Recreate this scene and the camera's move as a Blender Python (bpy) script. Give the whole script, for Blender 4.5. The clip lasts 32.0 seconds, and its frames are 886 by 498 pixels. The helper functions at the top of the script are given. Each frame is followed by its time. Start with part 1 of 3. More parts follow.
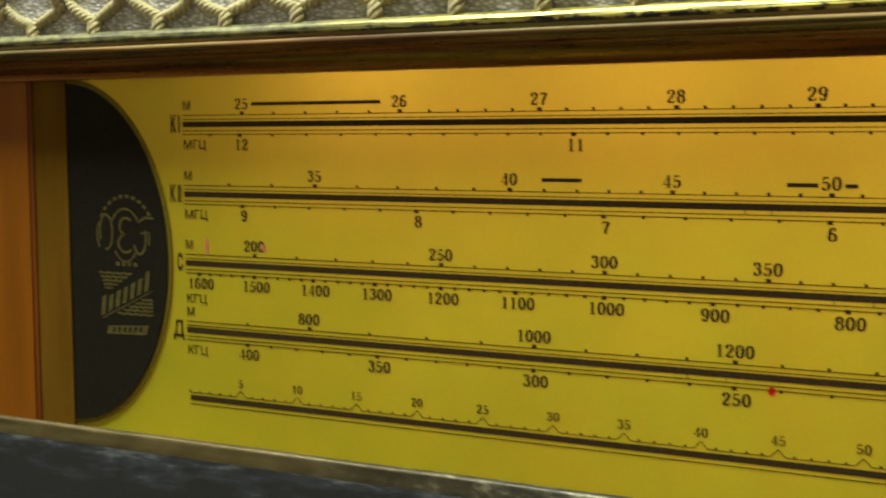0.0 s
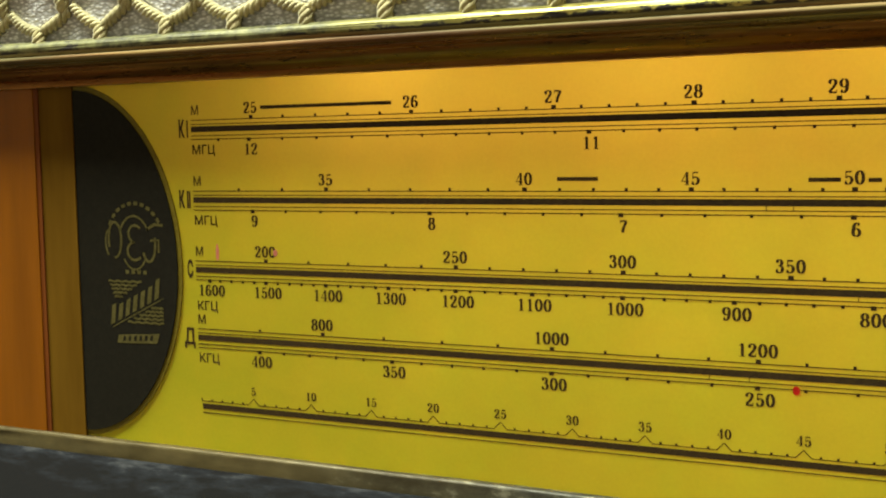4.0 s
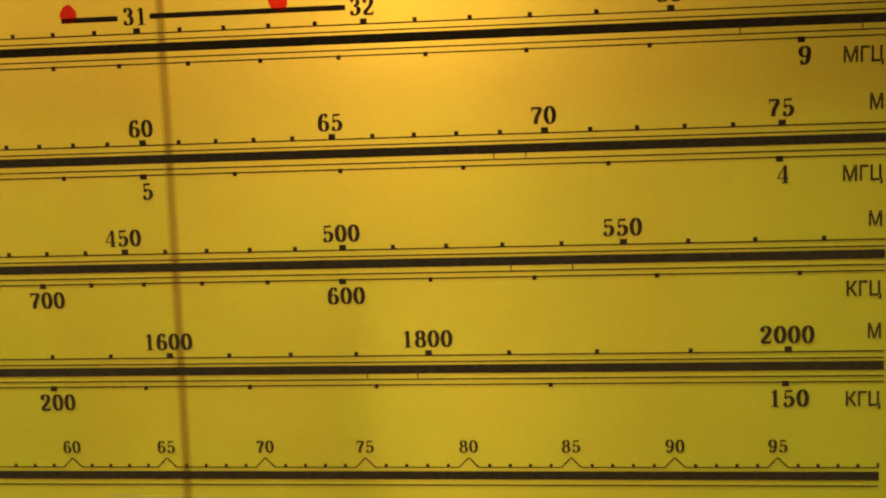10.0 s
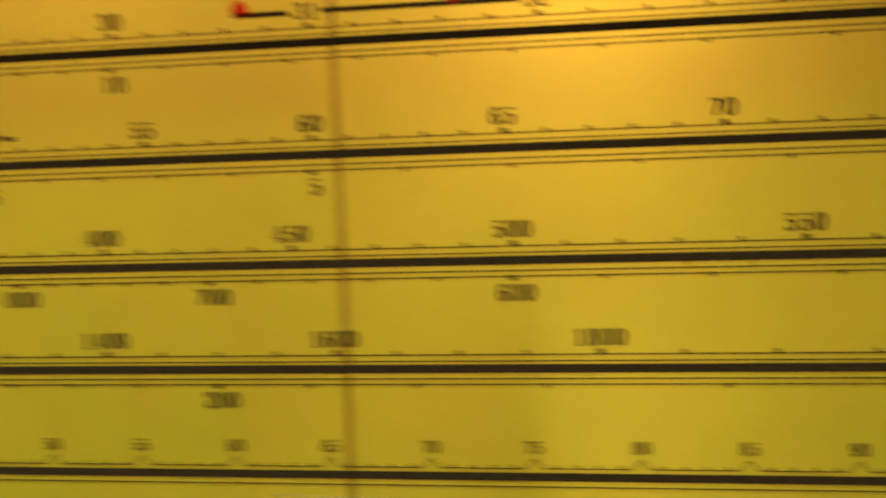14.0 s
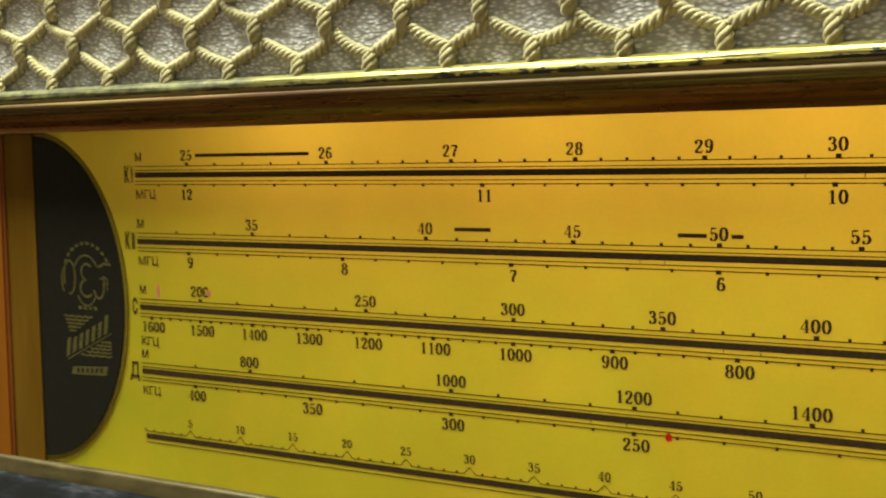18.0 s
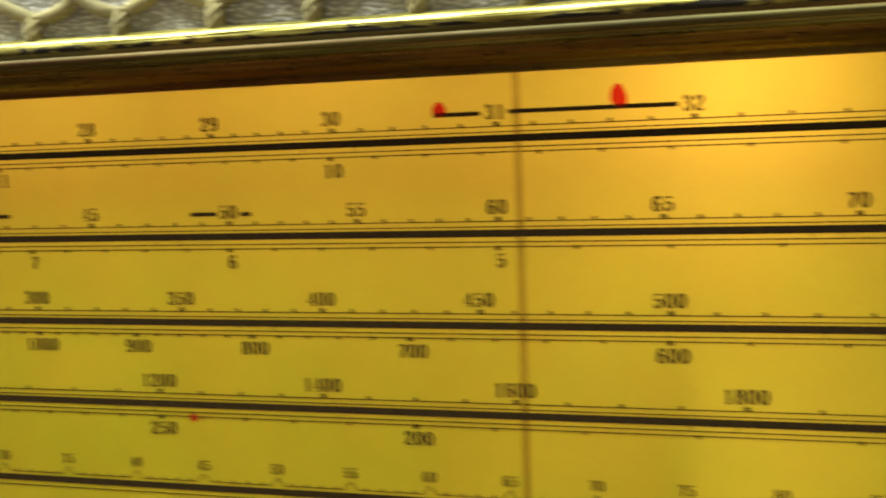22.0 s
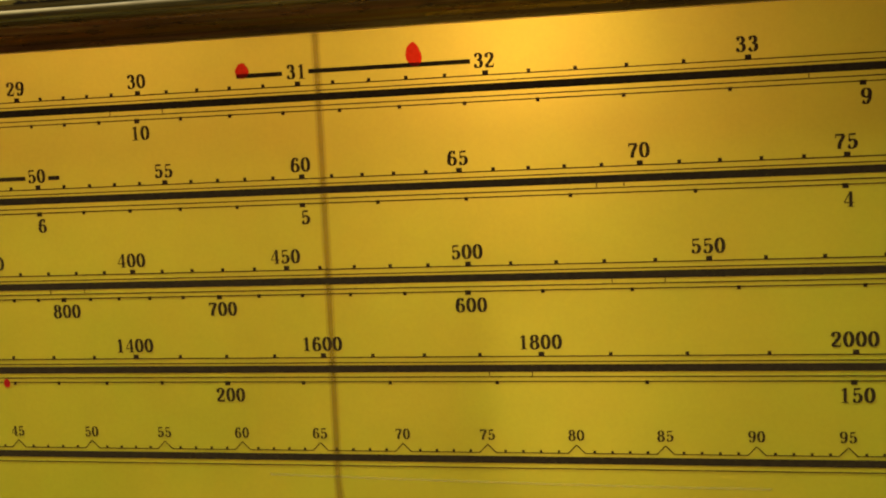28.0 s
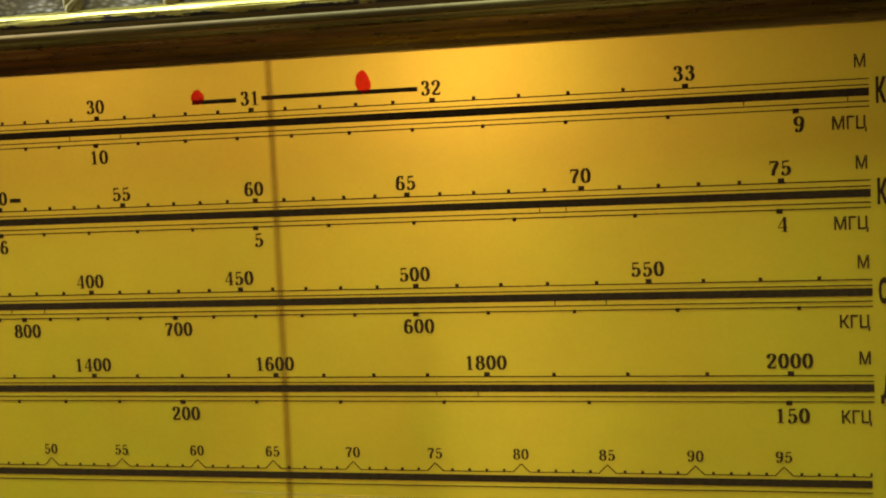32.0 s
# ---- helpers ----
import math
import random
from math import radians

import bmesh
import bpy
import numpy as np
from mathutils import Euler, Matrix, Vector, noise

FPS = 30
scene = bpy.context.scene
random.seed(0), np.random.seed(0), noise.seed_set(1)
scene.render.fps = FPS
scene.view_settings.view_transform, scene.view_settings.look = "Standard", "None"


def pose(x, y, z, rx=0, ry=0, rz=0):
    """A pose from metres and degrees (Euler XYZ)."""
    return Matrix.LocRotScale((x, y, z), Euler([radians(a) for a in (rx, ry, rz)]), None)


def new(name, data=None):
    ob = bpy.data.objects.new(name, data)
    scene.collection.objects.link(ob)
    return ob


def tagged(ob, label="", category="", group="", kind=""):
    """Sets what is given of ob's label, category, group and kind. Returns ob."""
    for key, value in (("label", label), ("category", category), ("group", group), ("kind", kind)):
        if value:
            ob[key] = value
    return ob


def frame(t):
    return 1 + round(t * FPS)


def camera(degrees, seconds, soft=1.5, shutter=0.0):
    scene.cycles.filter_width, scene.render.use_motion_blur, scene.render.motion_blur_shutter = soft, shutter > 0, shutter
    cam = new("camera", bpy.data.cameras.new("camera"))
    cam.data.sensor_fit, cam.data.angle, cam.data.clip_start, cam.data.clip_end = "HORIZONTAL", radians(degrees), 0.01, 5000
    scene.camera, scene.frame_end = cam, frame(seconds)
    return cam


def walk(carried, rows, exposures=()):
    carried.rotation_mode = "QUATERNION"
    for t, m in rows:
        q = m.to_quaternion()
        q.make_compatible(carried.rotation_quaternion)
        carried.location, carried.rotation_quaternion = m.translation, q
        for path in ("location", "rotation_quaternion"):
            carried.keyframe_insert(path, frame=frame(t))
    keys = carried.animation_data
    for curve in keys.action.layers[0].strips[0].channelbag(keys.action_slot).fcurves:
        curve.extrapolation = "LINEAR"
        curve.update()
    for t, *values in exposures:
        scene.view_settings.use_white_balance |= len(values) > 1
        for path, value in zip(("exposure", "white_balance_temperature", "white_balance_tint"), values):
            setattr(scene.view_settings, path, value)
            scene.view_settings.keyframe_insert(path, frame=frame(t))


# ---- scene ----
# A bench-top valve radio seen close up: its long yellow tuning dial, the brass trim and the woven grille above it.
# x runs along the dial, y goes into the set, z is up; the dial sheet lies in the plane y = 0.

# ---- camera ----
cam = camera(38.5, 32.0, soft=2.0, shutter=0.8)
PATH = [
    (0.0, 0.2463, -0.3121, 0.0785, -5.17, 0.21, 27.15),
    (0.5, 0.2404, -0.3143, 0.0801, -4.76, 0.10, 27.68),
    (1.0, 0.2444, -0.3132, 0.0833, -4.83, 0.57, 27.74),
    (1.5, 0.2471, -0.3106, 0.0827, -4.92, 0.81, 27.87),
    (2.0, 0.2451, -0.3076, 0.0801, -4.72, 0.95, 27.37),
    (2.5, 0.2472, -0.3079, 0.0804, -4.66, 1.35, 27.65),
    (4.5, 0.2412, -0.3073, 0.0760, -5.03, 0.81, 27.12),
    (5.0, 0.2460, -0.3025, 0.0800, -5.15, 0.79, 25.49),
    (5.5, 0.2589, -0.2902, 0.0830, -5.41, 1.84, 23.53),
    (6.0, 0.2875, -0.2654, 0.0831, -6.31, 2.84, 18.19),
    (6.5, 0.3099, -0.2557, 0.0853, -7.06, 1.79, 12.25),
    (7.0, 0.3088, -0.2488, 0.0857, -7.99, 1.12, 7.60),
    (7.5, 0.3253, -0.2410, 0.0791, -7.55, 1.42, 7.56),
    (8.0, 0.3420, -0.2401, 0.0785, -7.78, 1.72, 7.24),
    (8.5, 0.3472, -0.2374, 0.0748, -7.76, 1.97, 6.96),
    (9.0, 0.3486, -0.2366, 0.0735, -7.93, 2.04, 6.75),
    (9.5, 0.3479, -0.2368, 0.0754, -8.21, 2.26, 6.80),
    (10.0, 0.3467, -0.2378, 0.0757, -8.10, 2.18, 6.86),
    (10.5, 0.3456, -0.2367, 0.0757, -7.96, 1.95, 7.01),
    (11.0, 0.3459, -0.2374, 0.0756, -7.69, 1.93, 7.05),
    (11.5, 0.3448, -0.2379, 0.0755, -7.58, 1.91, 7.14),
    (12.0, 0.3445, -0.2380, 0.0775, -7.75, 2.00, 7.24),
    (12.5, 0.3432, -0.2429, 0.0792, -7.41, 1.93, 7.45),
    (13.0, 0.3390, -0.2393, 0.0783, -7.45, 2.00, 7.94),
    (13.5, 0.3360, -0.2289, 0.0738, -8.16, 2.20, 8.27),
    (13.8, 0.3338, -0.2298, 0.0707, -7.48, 2.27, 8.51),
    (14.0, 0.3291, -0.2367, 0.0693, -6.59, 2.50, 10.57),
    (14.5, 0.3206, -0.2625, 0.0714, -4.89, 2.37, 18.07),
    (15.0, 0.3146, -0.2767, 0.0740, -4.31, 1.67, 23.99),
    (15.4, 0.3131, -0.2868, 0.0769, -4.09, 1.36, 27.97),
    (17.5, 0.2954, -0.3005, 0.0895, -4.66, 1.53, 32.24),
    (18.0, 0.2935, -0.2975, 0.0883, -4.51, 1.07, 31.32),
    (18.5, 0.2888, -0.2912, 0.0848, -4.59, 0.54, 30.54),
    (19.0, 0.2896, -0.2910, 0.0874, -5.10, 0.65, 30.33),
    (19.5, 0.2884, -0.2896, 0.0880, -5.29, 0.79, 30.05),
    (20.0, 0.2904, -0.2888, 0.0857, -5.01, 0.91, 29.82),
    (20.5, 0.2916, -0.2887, 0.0836, -4.83, 1.05, 29.68),
    (21.0, 0.2982, -0.2818, 0.0837, -4.94, 1.63, 28.17),
    (21.5, 0.3178, -0.2772, 0.0863, -5.17, 2.46, 23.27),
    (22.0, 0.3397, -0.2749, 0.0875, -6.02, 2.54, 18.67),
    (22.5, 0.3478, -0.2751, 0.0807, -6.10, 2.34, 15.96),
    (23.0, 0.3535, -0.2707, 0.0750, -5.87, 1.57, 14.88),
    (23.5, 0.3618, -0.2751, 0.0732, -5.97, 1.35, 13.30),
    (24.0, 0.3606, -0.2761, 0.0718, -5.58, 1.46, 12.75),
    (24.5, 0.3616, -0.2746, 0.0723, -5.78, 2.06, 12.89),
    (25.0, 0.3610, -0.2738, 0.0730, -6.33, 2.26, 13.08),
    (25.5, 0.3610, -0.2771, 0.0747, -6.50, 2.49, 13.16),
    (27.5, 0.3575, -0.2788, 0.0789, -6.43, 2.94, 13.07),
    (28.0, 0.3588, -0.2792, 0.0771, -6.22, 3.00, 13.20),
    (28.5, 0.3589, -0.2794, 0.0772, -6.18, 3.15, 13.28),
    (29.0, 0.3575, -0.2795, 0.0764, -5.91, 2.73, 13.31),
    (29.5, 0.3593, -0.2801, 0.0789, -6.02, 2.74, 13.28),
    (30.0, 0.3613, -0.2809, 0.0798, -5.93, 2.79, 13.26),
    (30.5, 0.3650, -0.2814, 0.0799, -5.66, 2.97, 13.16),
    (31.0, 0.3720, -0.2845, 0.0798, -5.42, 3.00, 13.26),
    (31.5, 0.3713, -0.2843, 0.0783, -5.32, 2.77, 13.19),
    (32.0, 0.3724, -0.2833, 0.0780, -5.34, 2.82, 13.27),
]
walk(cam, [(t, pose(x, y, z, 90 + p, r, yw)) for t, x, y, z, p, r, yw in PATH],
     exposures=[(0, -0.37), (1, -0.10), (2, -0.01), (5, -0.02), (6, 0.06), (7, -0.11), (8, -0.32), (9, -0.39), (10, -0.40), (12, -0.36), (13, -0.36), (14, -0.38), (15, -0.40),
                (18, -0.12), (20, -0.15), (21, -0.18), (22, -0.31), (23, -0.35), (25, -0.36), (28, -0.53), (30, -0.50), (31, -0.53), (32, -0.57)])

# ---- world and light ----
world = bpy.data.worlds.new("world")
scene.world = world
world.use_nodes = True
world.node_tree.nodes["Background"].inputs[0].default_value = (0.9, 0.95, 1.0, 1)
world.node_tree.nodes["Background"].inputs[1].default_value = 0.05
scene.view_settings.exposure = 0.0


def lamp(name, kind, at, energy, colour, size=0.1, turn=(0, 0, 0)):
    data = bpy.data.lights.new(name, kind)
    data.energy, data.color = energy, colour
    if kind == "AREA":
        data.shape, data.size, data.size_y = "RECTANGLE", *size
    else:
        data.shadow_soft_size = size
    ob = new(name, data)
    ob.matrix_world = pose(*at, *turn)


lamp("ceiling_lamp", "AREA", (-0.30, -0.31, 1.36), 79.0, (0.95, 1.0, 0.87), (1.10, 0.34), (-9, -10, 0))
# Top bulbs are inferred; the low second one is added to brighten the foot.
for bx, by, bz, be, tint in ((0.312, 0.034, 0.094, 0.295, (1.0, 0.58, 0.26)), (0.316, 0.036, 0.012, 0.066, (1.0, 0.68, 0.26)),
                             (0.218, 0.042, 0.109, 0.160, (1.0, 0.58, 0.28)), (0.142, 0.040, 0.110, 0.150, (1.0, 0.58, 0.28)), (0.064, 0.036, 0.110, 0.165, (1.0, 0.58, 0.28))):
    lamp("dial_bulb_and_fill", "POINT", (bx, by, bz), be, tint, 0.006)


# ---- materials ----
def shader(name, colour, rough=0.5, metal=0.0, spec=0.5):
    m = bpy.data.materials.new(name)
    m.use_nodes = True
    b = m.node_tree.nodes["Principled BSDF"]
    b.inputs["Base Color"].default_value = (*colour, 1)
    b.inputs["Roughness"].default_value = rough
    b.inputs["Metallic"].default_value = metal
    b.inputs["Specular IOR Level"].default_value = spec
    return m, m.node_tree, b


def add_node(tree, kind, **values):
    n = tree.nodes.new(kind)
    for k, v in values.items():
        n.inputs[k].default_value = v
    return n


def grain(tree, scale, detail=4.0, rough=0.6, stretch=(1, 1, 1)):
    co = tree.nodes.new("ShaderNodeTexCoord")
    mp = tree.nodes.new("ShaderNodeMapping")
    mp.inputs["Scale"].default_value = stretch
    n = add_node(tree, "ShaderNodeTexNoise", Scale=scale, Detail=detail, Roughness=rough)
    tree.links.new(co.outputs["Object"], mp.inputs["Vector"])
    tree.links.new(mp.outputs["Vector"], n.inputs["Vector"])
    return n.outputs["Fac"]


def ramp(tree, fac, stops):
    r = tree.nodes.new("ShaderNodeValToRGB")
    e = r.color_ramp.elements
    for i, (at, col) in enumerate(stops):
        k = e[i] if i < 2 else e.new(at)
        k.position, k.color = at, (*col, 1)
    tree.links.new(fac, r.inputs["Fac"])
    return r.outputs["Color"]


def bump(tree, b, height, strength, distance):
    n = add_node(tree, "ShaderNodeBump", Strength=strength, Distance=distance)
    tree.links.new(height, n.inputs["Height"])
    tree.links.new(n.outputs["Normal"], b.inputs["Normal"])


def mix_colour(tree, fac, one, two, mode="MIX"):
    n = tree.nodes.new("ShaderNodeMix")
    n.data_type, n.blend_type = "RGBA", mode
    for sock, v in ((n.inputs[0], fac), (n.inputs[6], one), (n.inputs[7], two)):
        if isinstance(v, (int, float)):
            sock.default_value = v
        elif isinstance(v, tuple):
            sock.default_value = (*v, 1)
        else:
            tree.links.new(v, sock)
    return n.outputs[2]


def sheet_material():
    """Yellowed translucent plastic: part of the bulbs' light comes through it."""
    m, tree, b = shader("yellow_plastic", (0.60, 0.47, 0.02), 0.32, 0.0, 0.14)
    stain = ramp(tree, grain(tree, 22.0, 5.0, 0.62), [(0.30, (0.465, 0.440, 0.016)), (0.72, (0.575, 0.552, 0.023))])
    cloud = ramp(tree, grain(tree, 9.0, 3.0, 0.5, (1.0, 1.0, 0.6)), [(0.36, (0.95, 0.91, 0.95)), (0.62, (1, 1, 1))])
    stain = mix_colour(tree, 1.0, stain, cloud, "MULTIPLY")
    fine = ramp(tree, grain(tree, 900.0, 3.0, 0.7), [(0.3, (0.93, 0.93, 0.93)), (0.7, (1, 1, 1))])
    blotch = ramp(tree, grain(tree, 46.0, 4.0, 0.55), [(0.36, (0.93, 1.0, 0.95)), (0.64, (1.0, 0.955, 1.0))])
    stain = mix_colour(tree, 1.0, stain, blotch, "MULTIPLY")
    col = mix_colour(tree, 1.0, stain, fine, "MULTIPLY")
    tree.links.new(col, b.inputs["Base Color"])
    bump(tree, b, grain(tree, 60.0, 2.0), 0.05, 0.001)
    tr = tree.nodes.new("ShaderNodeBsdfTranslucent")
    tree.links.new(mix_colour(tree, 0.5, col, (0.66, 0.55, 0.17)), tr.inputs["Color"])
    mx = add_node(tree, "ShaderNodeMixShader", Fac=0.35)
    out = tree.nodes["Material Output"]
    tree.links.new(b.outputs[0], mx.inputs[1])
    tree.links.new(tr.outputs[0], mx.inputs[2])
    tree.links.new(mx.outputs[0], out.inputs["Surface"])
    return m


def ink_material(name, dark, worn, spec=0.3):
    m, tree, b = shader(name, dark, 0.45, 0.0, spec)
    tree.links.new(ramp(tree, grain(tree, 700.0, 5.0, 0.7), [(0.35, dark), (0.75, worn)]), b.inputs["Base Color"])
    return m


def paint_material(name, colour):
    """A thin dab of paint that lets some of the light behind it through."""
    m, tree, b = shader(name, colour, 0.4, 0.0, 0.3)
    lo = tuple(c * 0.8 for c in colour)
    col = ramp(tree, grain(tree, 900.0, 4.0), [(0.3, lo), (0.7, colour)])
    tree.links.new(col, b.inputs["Base Color"])
    tr = tree.nodes.new("ShaderNodeBsdfTranslucent")
    tree.links.new(col, tr.inputs["Color"])
    mx = add_node(tree, "ShaderNodeMixShader", Fac=0.5)
    tree.links.new(b.outputs[0], mx.inputs[1])
    tree.links.new(tr.outputs[0], mx.inputs[2])
    tree.links.new(mx.outputs[0], tree.nodes["Material Output"].inputs["Surface"])
    return m


def clear_tint(name, colour, cover):
    """A thin tint mixed with clear; cover sets its share."""
    m = paint_material(name, colour)
    tree = m.node_tree
    out = tree.nodes["Material Output"]
    clear = tree.nodes.new("ShaderNodeBsdfTransparent")
    mx = add_node(tree, "ShaderNodeMixShader", Fac=cover)
    tree.links.new(clear.outputs[0], mx.inputs[1])
    tree.links.new(out.inputs["Surface"].links[0].from_socket, mx.inputs[2])
    tree.links.new(mx.outputs[0], out.inputs["Surface"])
    return m


def red_paint():
    """Thin glossy red paint through which the lit sheet glows."""
    m = paint_material("red_paint", (0.95, 0.05, 0.045))
    tree = m.node_tree
    out = tree.nodes["Material Output"]
    clear = tree.nodes.new("ShaderNodeBsdfTransparent")
    tree.links.new(ramp(tree, grain(tree, 1100.0, 4.0), [(0.32, (0.80, 0.03, 0.03)), (0.66, (1.0, 0.09, 0.09))]), clear.inputs["Color"])
    mx = add_node(tree, "ShaderNodeMixShader", Fac=0.40)
    tree.links.new(clear.outputs[0], mx.inputs[1])
    tree.links.new(out.inputs["Surface"].links[0].from_socket, mx.inputs[2])
    tree.links.new(mx.outputs[0], out.inputs["Surface"])
    return m


def brass_material(name, wear, polish=1.0, low=0.14, high=0.32, dirt=(0.135, 0.130, 0.046), spec=0.5, lip=None):
    """Old brass: bright where it is handled, dull and dusty towards the end, with dark chips."""
    m, tree, b = shader(name, (0.62, 0.50, 0.15), 0.28, 1.0, spec)
    chips = grain(tree, 220.0, 6.0, 0.66, (0.5, 1.3, 1.3))
    tone = ramp(tree, grain(tree, 60.0, 4.0), [(0.3, (0.30, 0.27, 0.065)), (0.7, (0.58, 0.51, 0.145))])
    co = tree.nodes.new("ShaderNodeTexCoord")
    sep = tree.nodes.new("ShaderNodeSeparateXYZ")
    tree.links.new(co.outputs["Object"], sep.inputs[0])
    end = tree.nodes.new("ShaderNodeMath")
    end.operation = "MULTIPLY_ADD"
    end.inputs[1].default_value = 0.09
    tree.links.new(grain(tree, 90.0, 5.0), end.inputs[0])
    tree.links.new(sep.outputs["X"], end.inputs[2])
    if lip:
        rub = tree.nodes.new("ShaderNodeMapRange")
        for k, v in (("From Min", lip[1]), ("From Max", lip[0]), ("To Min", 0.0), ("To Max", 0.20)):
            rub.inputs[k].default_value = v
        tree.links.new(sep.outputs["Z"], rub.inputs["Value"])
        both = tree.nodes.new("ShaderNodeMath")
        tree.links.new(chips, both.inputs[0])
        tree.links.new(rub.outputs[0], both.inputs[1])
        chips = both.outputs[0]
    dull = ramp(tree, end.outputs[0], [(0.085, (1, 1, 1)), (0.165, (0, 0, 0))])
    tone = mix_colour(tree, dull, tone, ramp(tree, grain(tree, 170.0, 6.0, 0.72), [(0.36, tuple(c * 0.25 for c in dirt)), (0.64, tuple(c * 1.6 for c in dirt))]))
    spot = ramp(tree, chips, [(wear, (0, 0, 0)), (wear + 0.05, (1, 1, 1))])
    tree.links.new(mix_colour(tree, spot, tone, (0.022, 0.016, 0.010)), b.inputs["Base Color"])
    sheen = mix_colour(tree, dull, (polish, polish, polish), (0.25, 0.25, 0.25))
    tree.links.new(mix_colour(tree, spot, sheen, (0.1, 0.1, 0.1)), b.inputs["Metallic"])
    gloss = ramp(tree, grain(tree, 400.0, 4.0), [(0.3, (low, low, low)), (0.75, (high, high, high))])
    tree.links.new(mix_colour(tree, spot, mix_colour(tree, dull, gloss, (0.5, 0.5, 0.5)), (0.75, 0.75, 0.75)), b.inputs["Roughness"])
    bump(tree, b, grain(tree, 300.0, 5.0, 0.65), 0.14, 0.0005)
    return m


def streaked_brass_material(name, tones, metal, low, high):
    """Brown and black brass, its reflections painted in as streaks along its length."""
    m, tree, b = shader(name, tones[1], 0.3, metal)
    streak = ramp(tree, grain(tree, 11.0, 6.0, 0.6, (1.0, 26.0, 26.0)), list(zip((0.30, 0.46, 0.58, 0.72), tones)))
    red = ramp(tree, grain(tree, 7.0, 3.0, 0.5, (1.0, 40.0, 40.0)), [(0.46, (0.92, 1.0, 0.90)), (0.66, (1.20, 0.72, 0.64))])
    tree.links.new(mix_colour(tree, 1.0, streak, red, "MULTIPLY"), b.inputs["Base Color"])
    tree.links.new(ramp(tree, grain(tree, 120.0, 5.0, 0.6, (1.0, 5.0, 5.0)), [(0.3, (low, low, low)), (0.7, (high, high, high))]), b.inputs["Roughness"])
    bump(tree, b, grain(tree, 200.0, 4.0, 0.6, (0.3, 5.0, 5.0)), 0.10, 0.0004)
    return m


def strip_material():
    """Tarnished brass strip: yellow-brown towards the end, grey and mottled along the middle."""
    m, tree, b = shader("tarnished_brass", (0.12, 0.10, 0.05), 0.45, 0.35, 0.3)
    co = tree.nodes.new("ShaderNodeTexCoord")
    sep = tree.nodes.new("ShaderNodeSeparateXYZ")
    tree.links.new(co.outputs["Object"], sep.inputs[0])
    along = ramp(tree, sep.outputs["X"], [(0.02, (0, 0, 0)), (0.12, (1, 1, 1))])
    tan = ramp(tree, grain(tree, 90.0, 5.0, 0.6, (0.5, 1.0, 1.0)), [(0.30, (0.055, 0.040, 0.013)), (0.70, (0.125, 0.096, 0.036))])
    grey = ramp(tree, grain(tree, 150.0, 6.0, 0.72, (0.6, 1.3, 1.3)), [(0.38, (0.016, 0.0155, 0.012)), (0.54, (0.055, 0.052, 0.035)), (0.68, (0.24, 0.225, 0.15))])
    tree.links.new(mix_colour(tree, along, tan, grey), b.inputs["Base Color"])
    tree.links.new(ramp(tree, grain(tree, 260.0, 4.0), [(0.3, (0.36, 0.36, 0.36)), (0.7, (0.62, 0.62, 0.62))]), b.inputs["Roughness"])
    bump(tree, b, grain(tree, 240.0, 5.0, 0.65), 0.2, 0.0005)
    return m


def wood_material(name, dark, light, rough, stretch=(1.0, 12.0, 12.0), scale=30.0, coat=0.0, spec=0.5):
    m, tree, b = shader(name, light, rough, 0.0, spec)
    tree.links.new(ramp(tree, grain(tree, scale, 6.0, 0.6, stretch), [(0.32, dark), (0.70, light)]), b.inputs["Base Color"])
    b.inputs["Coat Weight"].default_value = coat
    b.inputs["Coat Roughness"].default_value = 0.12
    bump(tree, b, grain(tree, 220.0, 4.0, 0.6, stretch), 0.12, 0.0005)
    return m


def dusty_material():
    """Black lacquer with dust that has gathered in the angle under the trim."""
    m, tree, b = shader("dusty_black_lacquer", (0.02, 0.02, 0.02), 0.75, 0.0, 0.05)
    co = tree.nodes.new("ShaderNodeTexCoord")
    sep = tree.nodes.new("ShaderNodeSeparateXYZ")
    tree.links.new(co.outputs["Object"], sep.inputs[0])
    band = tree.nodes.new("ShaderNodeMapRange")
    for k, v in (("From Min", -0.022), ("From Max", -0.008), ("To Min", 0.0), ("To Max", 0.16)):
        band.inputs[k].default_value = v
    tree.links.new(sep.outputs["Y"], band.inputs["Value"])
    total = tree.nodes.new("ShaderNodeMath")
    total.operation = "ADD"
    tree.links.new(grain(tree, 110.0, 7.0, 0.7, (0.45, 1.3, 1.3)), total.inputs[0])
    tree.links.new(band.outputs[0], total.inputs[1])
    dust = ramp(tree, total.outputs[0], [(0.57, (0.0055, 0.0052, 0.0048)), (0.70, (0.011, 0.012, 0.0135)), (0.84, (0.042, 0.043, 0.043))])
    tree.links.new(dust, b.inputs["Base Color"])
    bump(tree, b, grain(tree, 300.0, 5.0), 0.3, 0.0006)
    return m


def cord_material(name, tone):
    m, tree, b = shader(name, (0.55, 0.45, 0.18), 0.75, 0.0, 0.3)
    info = tree.nodes.new("ShaderNodeObjectInfo")
    tint = ramp(tree, info.outputs["Random"], [(0.0, tuple(c * 0.86 for c in tone)), (1.0, tuple(c * 1.12 for c in tone))])
    fibre = ramp(tree, grain(tree, 1500.0, 4.0, 0.7), [(0.3, (0.62, 0.62, 0.62)), (0.7, (1, 1, 1))])
    tree.links.new(mix_colour(tree, 1.0, tint, fibre, "MULTIPLY"), b.inputs["Base Color"])
    b.inputs["Sheen Weight"].default_value = 0.2
    return m


